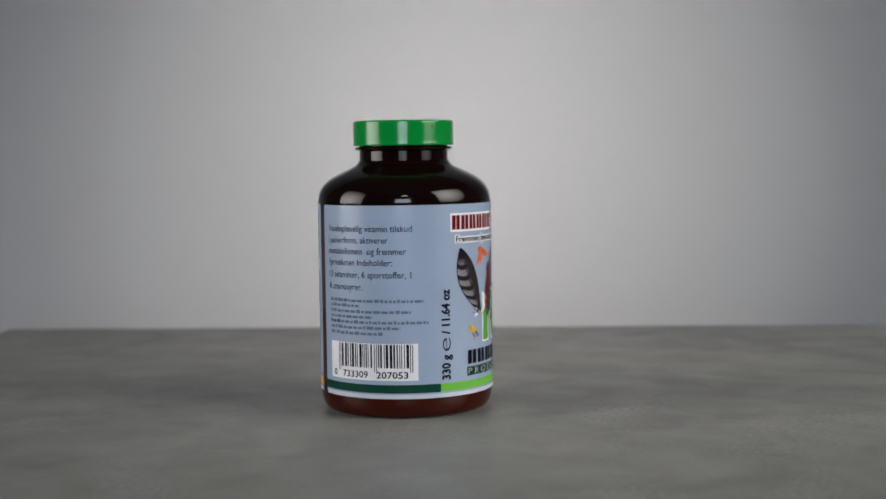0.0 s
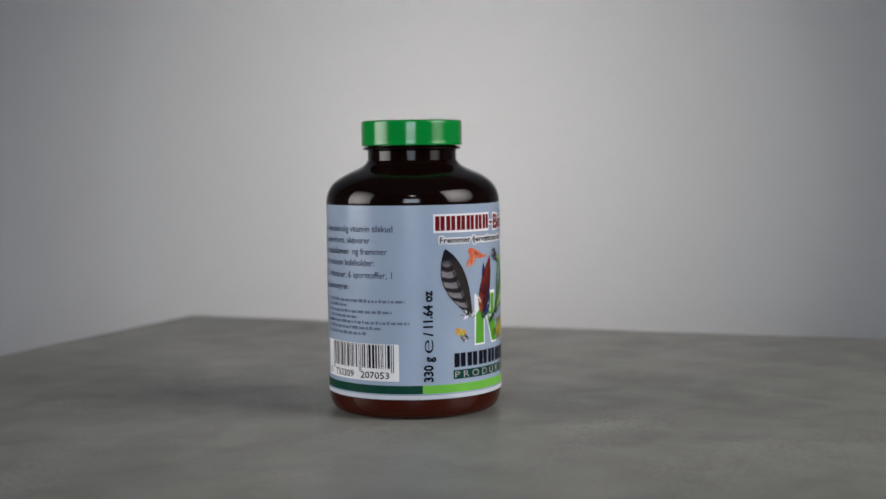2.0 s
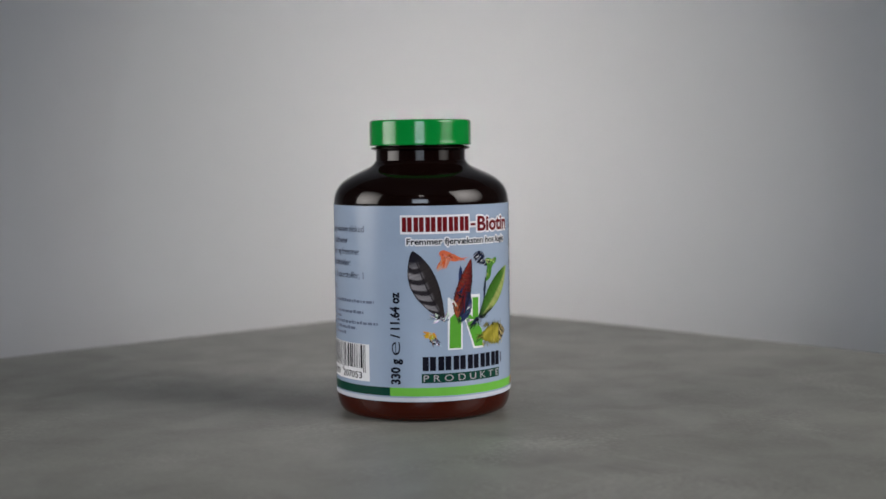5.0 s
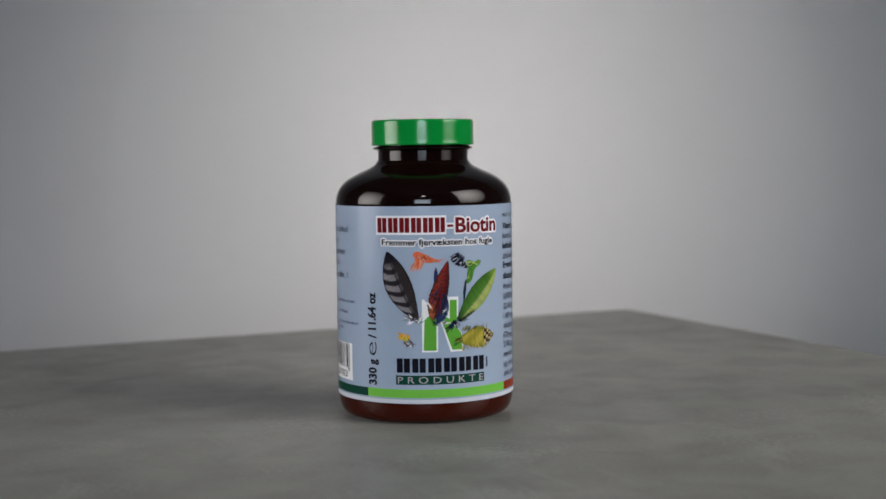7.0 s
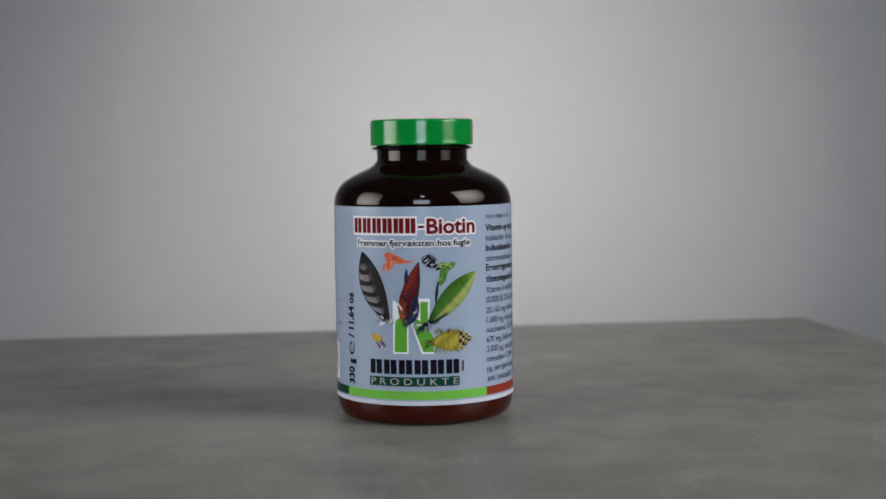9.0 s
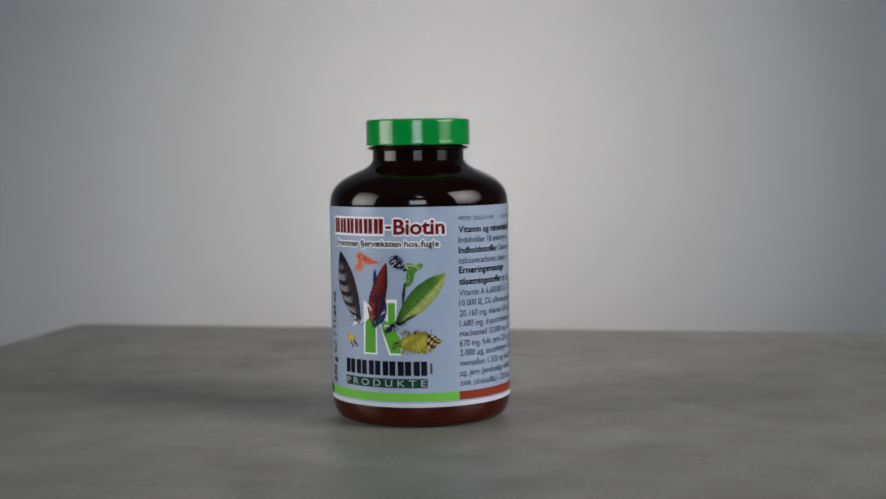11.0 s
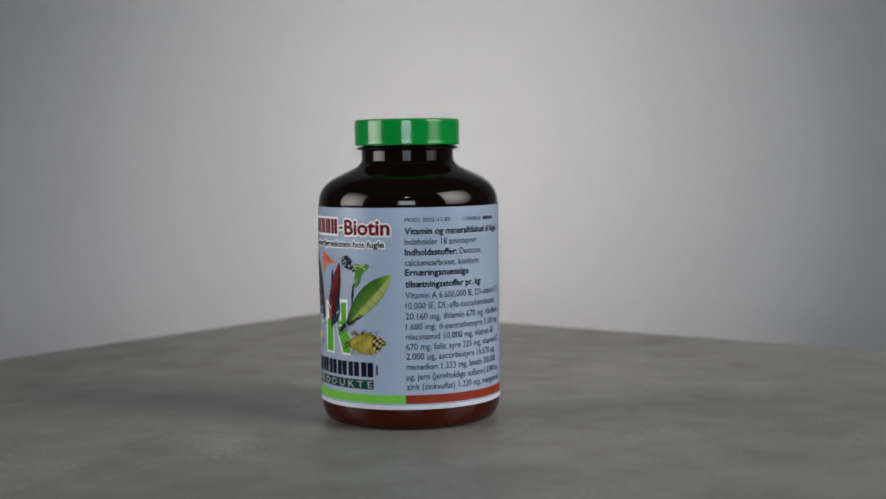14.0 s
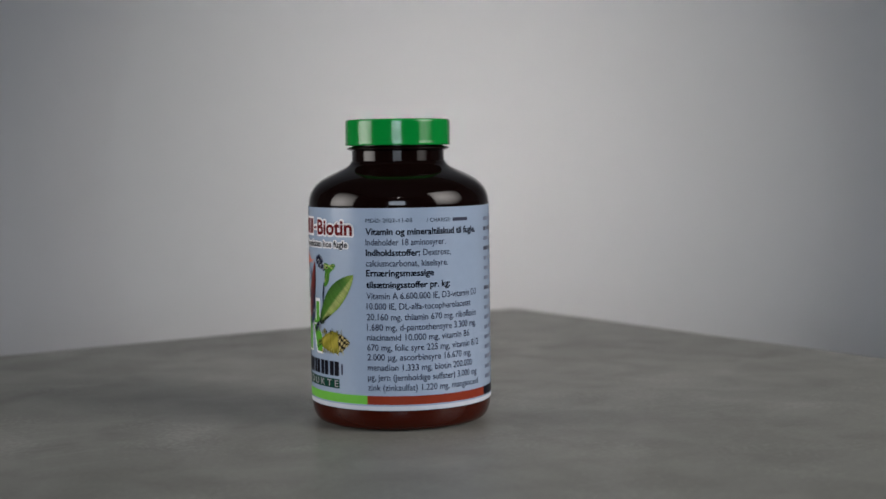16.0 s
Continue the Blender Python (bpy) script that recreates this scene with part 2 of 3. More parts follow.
turntable = tagged(new("turntable"), "low round black turntable under the board", "turntable")
turntable.matrix_world = pose(AXIS_X, 0, -0.0564)
part("base", lathe(bmesh.new(), [(0, 0), (0.13, 0), (0.13, 0.02), (0.125, 0.024), (0, 0.024)], 64), METAL, turntable)
part("plate", lathe(bmesh.new(), [(0, 0.024), (0.11, 0.024), (0.115, 0.026), (0.115, 0.035), (0.112, 0.037), (0, 0.037)], 64), METAL, turntable)

HALF, THICK = 0.3085, 0.018
bb = box(bmesh.new(), 0.003 - HALF, 0.003 + HALF, 0.0052 - HALF - .002, 0.0052 + HALF + .002, -THICK, 0.0, 0.0012)
board = new("turning_board", mesh_of("turning_board", bb, BOARD))
tagged(board, "square grey cement-look board turning under the bottle", "board")

# ---- bottle ----
R = 0.0408
bottle = tagged(new("supplement_bottle"), "brown plastic bottle with green lid and pale blue label", "bottle")

prof = [(0, 0.0016), (0.029, 0.0004), (0.0320, -0.0014), (0.0340, -0.0014), (0.0346, -0.0010), (0.0362, -0.0009)]
prof += [(0.0364 + 0.0042 * math.sin(radians(a)), -0.0008 + 0.0090 * (1 - math.cos(radians(a)))) for a in range(6, 91, 6)]
prof += [(0.0406, 0.0090), (0.0406, 0.0952), (0.04065, 0.0957)]
prof += [(0.0407, 0.0968), (0.0404, 0.0990), (0.0397, 0.1012), (0.0386, 0.1032), (0.0371, 0.1050), (0.0350, 0.1068), (0.0325, 0.1083),
         (0.0297, 0.1097), (0.0270, 0.1109), (0.0248, 0.1119), (0.0238, 0.1124), (0.0230, 0.1129), (0.0223, 0.11345), (0.0218, 0.1140), (0.0214, 0.1146), (0.0212, 0.1150), (0.0208, 0.1153), (0.0208, 0.1159), (0.0208, 0.1193), (0.0208, 0.1197), (0.0213, 0.1200), (0.0224, 0.1202), (0.0230, 0.1206), (0.0231, 0.1210), (0.0228, 0.1214), (0.0212, 0.1217),
         (0.0205, 0.1220), (0.0205, 0.1290), (0.0180, 0.1290), (0, 0.1290)]
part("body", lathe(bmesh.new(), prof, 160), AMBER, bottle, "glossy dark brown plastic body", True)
capp = [(0.0206, 0.1290), (0.0227, 0.1286), (0.0227, 0.1224), (0.0231, 0.1222), (0.0234, 0.1222), (0.02365, 0.1224), (0.0237, 0.1228), (0.0237, 0.1232),
        (0.0236, 0.1236), (0.0236, 0.1244), (0.0236, 0.1320), (0.0236, 0.1326), (0.02355, 0.1330), (0.0234, 0.1334), (0.0231, 0.1337),
        (0.0227, 0.1338), (0.0208, 0.1338), (0.0204, 0.1334), (0, 0.1334)]
part("cap", lathe(bmesh.new(), capp, 160), GREEN_CAP, bottle, "bright green plastic screw lid", True)

speck_bm = bmesh.new()
bmesh.ops.create_icosphere(speck_bm, subdivisions=2, radius=0.00032)
for v in speck_bm.verts:
    a = radians(36)
    v.co = Vector((0.0236 * math.sin(a), -0.0236 * math.cos(a), 0.1304)) + v.co
part("speck", speck_bm, material("dark_speck", (0.01, 0.03, 0.01), 0.5), bottle, "tiny dark speck on the lid", True)

# label: a sheet wrapped round the body; u is the angle to the right from its seam side, z the height
U0, U1, L0, L1 = -63.5, 289.0, 0.0083, 0.0954
RL = R + 0.00005


def on_label(u, z, lift=0.0):
    a = radians(u)
    return Vector(((RL + lift) * math.sin(a), -(RL + lift) * math.cos(a), z))


def sheet(bm, u0, u1, z0, z1, lift, step=2.0):
    """A rectangle printed on the label, bent round the bottle."""
    k = max(1, int(math.ceil((u1 - u0) / step)))
    us = [u0 + (u1 - u0) * i / k for i in range(k + 1)]
    low = [bm.verts.new(on_label(u, z0, lift)) for u in us]
    top = [bm.verts.new(on_label(u, z1, lift)) for u in us]
    for i in range(k):
        bm.faces.new((low[i], low[i + 1], top[i + 1], top[i]))
    return bm


lab = bmesh.new()
count = 180
us = [U0 + (U1 - U0) * i / count for i in range(count + 1)]
us = sorted(us + [U0 + 0.3, U0 + 0.7, U0 + 1.2, U1 - 0.3, U1 - 0.7, U1 - 1.2])
rows = []
for lift in (0.0, -0.00012):
    for edge, way in ((L0, 1), (L1, -1)):
        row = []
        for u in us:                        # corners of the sheet are rounded
            d = max(0.0, 2.0 - min(u - U0, U1 - u)) / 2.0
            row.append(lab.verts.new(on_label(u, edge + way * 0.0014 * (1 - math.sqrt(max(0.0, 1 - d * d))), lift)))
        rows.append(row)
half = len(us)
for a, b in ((rows[0], rows[1]), (rows[2], rows[3]), (rows[0], rows[2]), (rows[1], rows[3])):
    for i in range(half - 1):
        lab.faces.new((a[i], b[i], b[i + 1], a[i + 1]))
for i in (0, half - 1):
    lab.faces.new((rows[0][i], rows[1][i], rows[3][i], rows[2][i]))
bmesh.ops.recalc_face_normals(lab, faces=lab.faces)
label = part("label", lab, PAPER, bottle, "pale blue glossy paper label with printed text and feathers", True)
DEG = radians(1) * RL     # metres of one degree along the label
MM = 0.001


PRINTS = {"colour_band": "printed colour band along the label's lower edge", "barcode_panel": "white panel behind the barcode",
          "barcode_line": "black barcode line", "small_print": "dark bar of unreadable small print", "title_mark": "dark red plain upright blocks",
          "maker_mark": "black plain upright blocks", "maker_panel": "dark green printed panel", "emblem": "light green printed stroke",
          "feather_dark": "printed grey feather with pale bars", "feather_red": "printed dark red feather",
          "feather_green": "printed green feather with lime edge", "feather_yellow": "printed yellow feather with black spotted tip",
          "feather_coral": "printed coral orange feather", "feather_gold": "small printed golden feather"}


def printed(name, bm, mat):
    return part(name, bm, mat, label, PRINTS.get(name, ""), True)


def bar(u0, u1, z0, z1, mat, lift=0.10, name="bar", bm=None):
    """Heights in millimetres."""
    b = sheet(bm or bmesh.new(), u0, u1, z0 * MM, z1 * MM, lift * MM)
    return b if bm else printed(name, b, mat)


def lettering(words, u0, z0, cap, u1, mat, bold=0.0, lift=0.14, upright=False, name="text_line", halo=0.0):
    """Words along the label from u0 to u1 (upright: from height z0 up to u1 with feet at u0), cap height in millimetres.
    halo: draws the soft white border of that width round the letters instead."""
    cu = bpy.data.curves.new("words", "FONT")
    cu.body, cu.size, cu.resolution_u, cu.offset = words, 1.0, 3, bold
    ob = bpy.data.objects.new("words", cu)
    scene.collection.objects.link(ob)
    bpy.context.view_layer.update()
    me = bpy.data.meshes.new_from_object(ob.evaluated_get(bpy.context.evaluated_depsgraph_get()))
    bpy.data.objects.remove(ob)
    bpy.data.curves.remove(cu)
    xs = [v.co.x for v in me.vertices]
    lo, hi = min(xs), max(xs)
    sz = cap * MM / 0.69
    for v in me.vertices:
        f = (v.co.x - lo) / (hi - lo)
        if upright:
            v.co = on_label(u0 - v.co.y * sz / DEG, (z0 + (u1 - z0) * f) * MM, lift * MM)
        else:
            v.co = on_label(u0 + (u1 - u0) * f, z0 * MM + v.co.y * sz, lift * MM)
    if halo:
        base, faces = [v.co.copy() for v in me.vertices], [list(q.vertices) for q in me.polygons]
        verts, polys = [], []
        for k in range(10):
            a = 2 * math.pi * k / 10
            turn = Matrix.Rotation(math.cos(a) * halo * MM / RL, 4, "Z")
            out = 1 + 0.003 * k * MM / RL
            polys += [[i + len(verts) for i in q] for q in faces]
            for c in base:
                c = turn @ c
                verts.append((c.x * out, c.y * out, c.z + math.sin(a) * halo * MM))
        bpy.data.meshes.remove(me)
        me = bpy.data.meshes.new(name)
        me.from_pydata(verts, [], polys)
    me.materials.append(mat)
    me.name = name
    ob = new(name, me)
    ob.parent = label
    return tagged(ob, PRINTS.get(name, ""))


def outline(pts, mat, lift, name="print", bm=None):
    """A filled outline of (u, z in millimetres) corners, rounded into a curve and filled in strips to follow the bottle."""
    loop = []
    k = len(pts)
    for i in range(k):
        p0, p1, p2, p3 = (Vector(pts[(i + j) % k]) for j in (-1, 0, 1, 2))
        for s in range(4):
            t = s / 4
            loop.append(0.5 * ((2 * p1) + (p2 - p0) * t + (2 * p0 - 5 * p1 + 4 * p2 - p3) * t * t + (3 * p1 - p0 - 3 * p2 + p3) * t ** 3))
    return flat(loop, mat, lift, name, bm)


def flat(loop, mat, lift, name="print", bm=None):
    b = bm or bmesh.new()
    f = b.faces.new([b.verts.new((p[0], p[1], 0)) for p in loop])
    new_faces = bmesh.ops.triangulate(b, faces=[f])["faces"]
    edges = list({e for g in new_faces for e in g.edges})
    long_edges = [e for e in edges if abs(e.verts[0].co.x - e.verts[1].co.x) > 3]
    if long_edges:
        bmesh.ops.subdivide_edges(b, edges=long_edges, cuts=3, use_grid_fill=False)
        bmesh.ops.triangulate(b, faces=[g for g in b.faces if len(g.verts) > 3])
    for v in b.verts:
        if not v.tag:
            v.co = on_label(v.co.x, v.co.y * MM, lift * MM)
            v.tag = True
    bmesh.ops.recalc_face_normals(b, faces=b.faces)
    return b if bm else printed(name, b, mat)


def feather(root, tip, wl, wr, bend, mat, lift, name="feather", peak=0.5, ragged=0.0, seed=1):
    """A leaf-shaped vane from root to tip, (u, z mm), half widths in mm to its two sides, its quill bowed by bend mm."""
    rnd = random.Random(seed)
    a, b = Vector((root[0] * DEG / MM, root[1])), Vector((tip[0] * DEG / MM, tip[1]))
    d = (b - a).normalized()
    side = Vector((-d.y, d.x))
    left, right = [], []
    k = 18
    for i in range(k + 1):
        t = i / k
        w = (math.sin(math.pi * t ** (math.log(0.5) / math.log(peak)))) ** 0.75
        mid = a.lerp(b, t) + side * bend * math.sin(math.pi * t)
        left.append(mid + side * wl * w * (1 + ragged * (rnd.random() - 0.5)))
        right.append(mid - side * wr * w * (1 + ragged * (rnd.random() - 0.5)))
    pts = left + right[-2:0:-1]
    return flat([(p.x * MM / DEG, p.y) for p in pts], mat, lift, name)


def vane(root, tip, wl, wr, bend, tone, lift, name, peak=0.5, ragged=0.0, seed=1, along=44, across=6):
    """A feather of slanted barbs; tone(t, s, noise) gives each spot's ink, t from root to tip, s from -1 (left edge) to 1 (right edge)."""
    rnd = random.Random(seed)
    a, b = Vector((root[0] * DEG / MM, root[1])), Vector((tip[0] * DEG / MM, tip[1]))
    d = (b - a).normalized()
    side = Vector((-d.y, d.x))
    bm = bmesh.new()
    inks = bm.loops.layers.float_color.new("ink")
    grid = []
    for i in range(along + 1):
        t = i / along
        w = (math.sin(math.pi * min(1, max(0, t)) ** (math.log(0.5) / math.log(peak)))) ** 0.75
        mid = a.lerp(b, t) + side * bend * math.sin(math.pi * t)
        rl, rr = (1 + ragged * (rnd.random() - 0.5) for _ in range(2))
        line = []
        for j in range(-across, across + 1):
            s = j / across
            reach = w * (wl * rl if s < 0 else wr * rr)
            q = mid - side * s * reach + d * abs(s) * reach * 0.35 * (1 - t)
            line.append(bm.verts.new(on_label(q.x * MM / DEG, q.y * MM, lift * MM)))
        grid.append(line)
    streak = [(rnd.random(), rnd.random()) for _ in range(along)]
    for i in range(along):
        for j in range(2 * across):
            f = bm.faces.new((grid[i][j], grid[i][j + 1], grid[i + 1][j + 1], grid[i + 1][j]))
            c = tone((i + 0.5) / along, (j + 0.5) / across - 1, min(1, 0.75 * streak[i][j >= across] + 0.25 * rnd.random()))
            for lp in f.loops:
                lp[inks] = (*c, 1)
    bmesh.ops.recalc_face_normals(bm, faces=bm.faces)
    return printed(name, bm, PRINT)


def blend(c, d, f):
    f = min(1, max(0, f))
    return tuple(x + (y - x) * f for x, y in zip(c, d))


def tone_dark(t, s, n):
    wave = math.sin(2 * math.pi * (t * 6.6 - 0.50 * s * s - 0.1))
    grey = blend((0.10, 0.092, 0.10), (0.26, 0.245, 0.26), 0.55 - 0.6 * s)
    c = blend((0.022, 0.018, 0.022), grey, (wave + 0.42) * 1.7)
    c = blend(c, (0.030, 0.024, 0.024), (s - 0.0) * 3.2)
    c = blend(c, (0.010, 0.009, 0.016), (t - 0.76) * 8)
    if abs(s - 0.04) < 0.07:
        c = blend(c, (0.012, 0.010, 0.012), 0.75)
    return blend(c, (0.01, 0.008, 0.01), 0.35 * n + 0.5 * (abs(s) > 0.9))


def tone_red(t, s, n):
    c = blend((0.21, 0.022, 0.014), (0.075, 0.010, 0.012), s * 0.9 + 0.45)
    c = blend(c, (0.30, 0.085, 0.035), (0.32 - t) * 4 * (s < 0.1))
    c = blend(c, (0.014, 0.022, 0.06), (s - 0.25) * 3 * (t < 0.45))
    c = blend(c, (0.015, 0.010, 0.014), (abs(s) - 0.72) * 4)
    c = blend(c, (0.30, 0.09, 0.05), 0.6 if n > 0.85 and s < 0.3 else 0)
    return blend(c, (0.008, 0.006, 0.008), 0.75 * (n - 0.25))


def tone_green(t, s, n):
    c = blend((0.035, 0.11, 0.014), (0.075, 0.20, 0.028), (s + 1) * 0.8)
    c = blend(c, (0.36, 0.41, 0.13), (s - 0.08) * 4)
    c = blend(c, (0.22, 0.36, 0.06), (s - 0.72) * 4)
    c = blend(c, (0.30, 0.42, 0.08), (t - 0.82) * 4)
    c = blend(c, (0.018, 0.03, 0.012), (s - 0.35) * 3 * min(1, max(0, (0.34 - t) * 8)))
    c = blend((0.014, 0.026, 0.020), c, (t - 0.07) * 6)
    return blend(c, (0.02, 0.045, 0.008), 0.38 * n)


def tone_yellow(t, s, n):
    c = blend((0.30, 0.27, 0.03), (0.47, 0.39, 0.06), 0.5 + 0.5 * math.sin(t * 13 + s * 4))
    c = blend(c, (0.15, 0.14, 0.02), (abs(s) - 0.45) * 1.3)
    c = blend(c, (0.08, 0.11, 0.02), (0.14 - t) * 6)
    if t > 0.68:
        spot = math.sin(t * 46 + s) * math.sin(s * 7.5 + t * 9)
        c = blend((0.56, 0.45, 0.20), (0.010, 0.008, 0.01), spot * 4 + 0.9)
    return blend(c, (0.06, 0.05, 0.01), 0.45 * n)


def barbs(name, lines, lift):
    """Many tapered printed strokes in one mesh: (start, end, width in mm, ink)."""
    bm = bmesh.new()
    inks = bm.loops.layers.float_color.new("ink")
    for k, (p, q, w, c) in enumerate(lines):
        a, b = Vector((p[0] * DEG / MM, p[1])), Vector((q[0] * DEG / MM, q[1]))
        s = (b - a).normalized()
        s = Vector((-s.y, s.x)) * w / 2
        m = a.lerp(b, 0.55)
        ring = [bm.verts.new(on_label(v.x * MM / DEG, v.y * MM, (lift + 0.0004 * k) * MM)) for v in (a - s * 0.5, m - s, b, m + s, a + s * 0.5)]
        f = bm.faces.new(ring)
        for lp in f.loops:
            lp[inks] = (*c, 1)
    bmesh.ops.recalc_face_normals(bm, faces=bm.faces)
    return printed(name, bm, PRINT)


def fan(seed, count, root, spread, target, reach, widths, inks):
    """Strokes that leave a place (with some spread) towards a target (with its own reach)."""
    r = random.Random(seed)
    out = []
    for i in range(count):
        p = (root[0] + r.uniform(-1, 1) * spread[0], root[1] + r.uniform(-1, 1) * spread[1])
        q = (target[0] + r.uniform(-1, 1) * reach[0], target[1] + r.uniform(-1, 1) * reach[1])
        c = inks[i % len(inks)]
        out.append((p, q, r.uniform(*widths), tuple(v * r.uniform(0.7, 1.2) for v in c)))
    return out


# coloured band and the white line along the lower edge
for u0, u1, mat in ((-63.2, 23.5, D_GREEN), (23.5, 122.0, L_GREEN), (122.0, 206.0, BRICK), (206.0, 270.0, BLACK), (270.0, 288.7, ORANGE)):
    bar(u0, u1, 10.9, 14.7, mat, 0.10, "colour_band")

bar(U0 + 2.2, U1 - 2.2, 8.45, 10.2, PALE, 0.09, "white_line")

# back panel: Danish description
for words, z, u1 in (("Vandopløselig vitamin tilskud", 83.6, 6.0), ("i pulverform, aktiverer", 78.4, -9.4), ("metabolismen  og fremmer", 73.4, 2.2),
                     ("fjervæksten Indeholder:", 68.3, -7.0), ("13 vitaminer, 6 sporstoffer, 1", 62.8, 5.2), ("8 aminosyrer.", 57.3, -27.0)):
    lettering(words, -56.5, z, 2.9, u1, GREY, 0.004)
rnd = random.Random(5)
for z, u1 in ((51.9, 13.0), (49.6, -29.0), (47.0, 4.5), (44.6, -20.0), (42.2, 15.7), (39.7, -2.2), (37.1, -13.6)):
    u = -55.5
    while u < u1:
        w = min(rnd.uniform(1.2, 5.0), u1 - u)
        bar(u, u + w, z - 0.12, z + rnd.choice((1.0, 1.05, 1.35)), GREY if 42 < z < 43 and u < -48 else FAINT, 0.10, "small_print")
        u += w + 0.75

# barcode
bar(-55.5, 8.8, 16.6, 33.3, WHITE, 0.08, "barcode_panel")
rnd = random.Random(11)
u, k = -47.4, 0
while u < 5.4:
    guard = k in (0, 1, 15, 16) or u > 3.0
    w = 0.55 if guard else rnd.choice((0.55, 0.85, 1.15, 1.7))
    bar(u, u + w, 20.4 if guard else 22.3, 33.0, BLACK, 0.12, "barcode_line")
    u += w + (0.8 if guard else rnd.choice((0.6, 0.6, 0.9, 1.3)))
    k += 1
lettering("0", -52.5, 17.7, 2.9, -49.6, BLACK, 0.016)
lettering("733309", -43.5, 17.7, 2.9, -24.0, BLACK, 0.016)
lettering("207053", -18.2, 17.7, 2.9, 2.4, BLACK, 0.016)

# net weight, reading upwards
lettering("330 g", 30.2, 16.2, 4.0, 27.6, BLACK, 0.04, upright=True)
lettering("e", 30.7, 29.2, 6.2, 35.2, BLACK, -0.012, upright=True)
lettering("/ 11.64 oz", 30.2, 36.8, 4.0, 57.3, BLACK, 0.04, upright=True)

# front panel: title on a white glow, the maker's mark as plain blocks


def blocks(u0, u1, count, z0, z1, mat, name):
    """One plain mark of two uprights for each letter of a maker's name."""
    step = (u1 - u0) / count
    for i in range(count):
        b = bmesh.new()
        a = u0 + i * step
        bar(a + 0.03 * step, a + 0.42 * step, z0, z1, mat, 0.14, name, b)
        bar(a + 0.49 * step, a + 0.88 * step, z0, z1, mat, 0.14, name, b)
        printed(name, b, mat)


for i in range(6):
    u = 32.6 + i * 44.0 / 6
    bar(u - 0.9, u + 7.3, 82.9, 91.3, WHITE, 0.06 + 0.004 * i, "title_glow")
blocks(32.6, 76.6, 6, 83.9, 90.4, RED, "title_mark")
bar(76.4, 81.6, 85.3, 88.0, WHITE, 0.09, "title_glow")
bar(77.2, 81.0, 86.1, 87.2, RED, 0.14, "dash")
lettering("Biotin", 82.4, 83.8, 6.3, 113.8, WHITE, 0.03, 0.085, name="title_glow", halo=0.75)
lettering("Biotin", 82.4, 83.8, 6.3, 113.8, RED, 0.03, 0.24)
lettering("Fremmer fjervæksten hos fugle", 35.6, 78.3, 2.7, 110.2, WHITE, 0.02, 0.075, name="title_glow", halo=0.6)
lettering("Fremmer fjervæksten hos fugle", 35.6, 78.3, 2.7, 110.2, BLACK, 0.024, 0.20)

# maker's emblem: two green uprights and a slanted stroke with white edges
flat([(60.6, 31.2), (70.4, 31.2), (70.6, 47.6), (62.0, 48.0), (62.0, 54.5), (60.8, 54.5)], WHITE, 0.07, "emblem_edge")
flat([(61.5, 31.9), (69.4, 31.9), (69.6, 46.6), (66.0, 47.8), (62.2, 45.4)], E_GREEN, 0.10, "emblem")
flat([(70.8, 47.4), (78.4, 31.1), (86.6, 31.1), (85.6, 39.6), (76.5, 46.6)], WHITE, 0.075, "emblem_edge")
flat([(71.6, 47.2), (79.4, 32.0), (86.0, 32.0), (85.4, 39.4), (76.8, 46.2)], E_GREEN, 0.11, "emblem")
flat([(76.6, 46.0), (83.4, 46.0), (83.8, 55.4), (77.0, 55.4)], WHITE, 0.072, "emblem_edge")
flat([(78.0, 44.0), (82.6, 44.0), (82.6, 54.0), (78.0, 54.0)], E_GREEN, 0.105, "emblem")
blocks(44.2, 103.0, 6, 22.2, 28.5, BLACK, "maker_mark")
bar(43.8, 102.0, 16.8, 20.9, D_GREEN, 0.10, "maker_panel")
lettering("P R O D U K T E", 45.0, 17.4, 2.9, 101.2, F_PALE, 0.0, 0.14)
bar(103.6, 105.0, 23.0, 27.6, GREY, 0.1, "small_print")

# printed feathers
NAVY_INK, SOOT, SNOW = (0.014, 0.020, 0.055), (0.008, 0.008, 0.012), (0.66, 0.67, 0.70)
DOVE, PEACH, CORAL = (0.20, 0.23, 0.30), (0.62, 0.25, 0.17), (0.52, 0.095, 0.03)
MOSS, LIME, STRAW = (0.045, 0.14, 0.02), (0.32, 0.46, 0.10), (0.50, 0.48, 0.22)
OLIVE, AMBER_INK = (0.16, 0.14, 0.02), (0.60, 0.32, 0.015)

# grey barred feather with white down at its foot
vane((58.9, 43.6), (39.0, 75.6), 6.3, 5.9, 1.3, tone_dark, 0.16, "feather_dark", 0.54, 0.04, 3, 72, 9)
barbs("down_tuft", fan(301, 16, (56.5, 45.4), (2.0, 0.8), (50.5, 45.6), (3.0, 2.6), (0.5, 1.1), (SNOW, SNOW, DOVE))
      + fan(302, 10, (58.4, 44.6), (0.8, 0.8), (60.8, 46.8), (1.2, 2.6), (0.4, 0.9), (SNOW, DOVE))
      + fan(303, 7, (57.0, 45.6), (1.2, 0.8), (51.4, 45.4), (2.4, 1.4), (0.3, 0.5), (SOOT,)), 0.165)

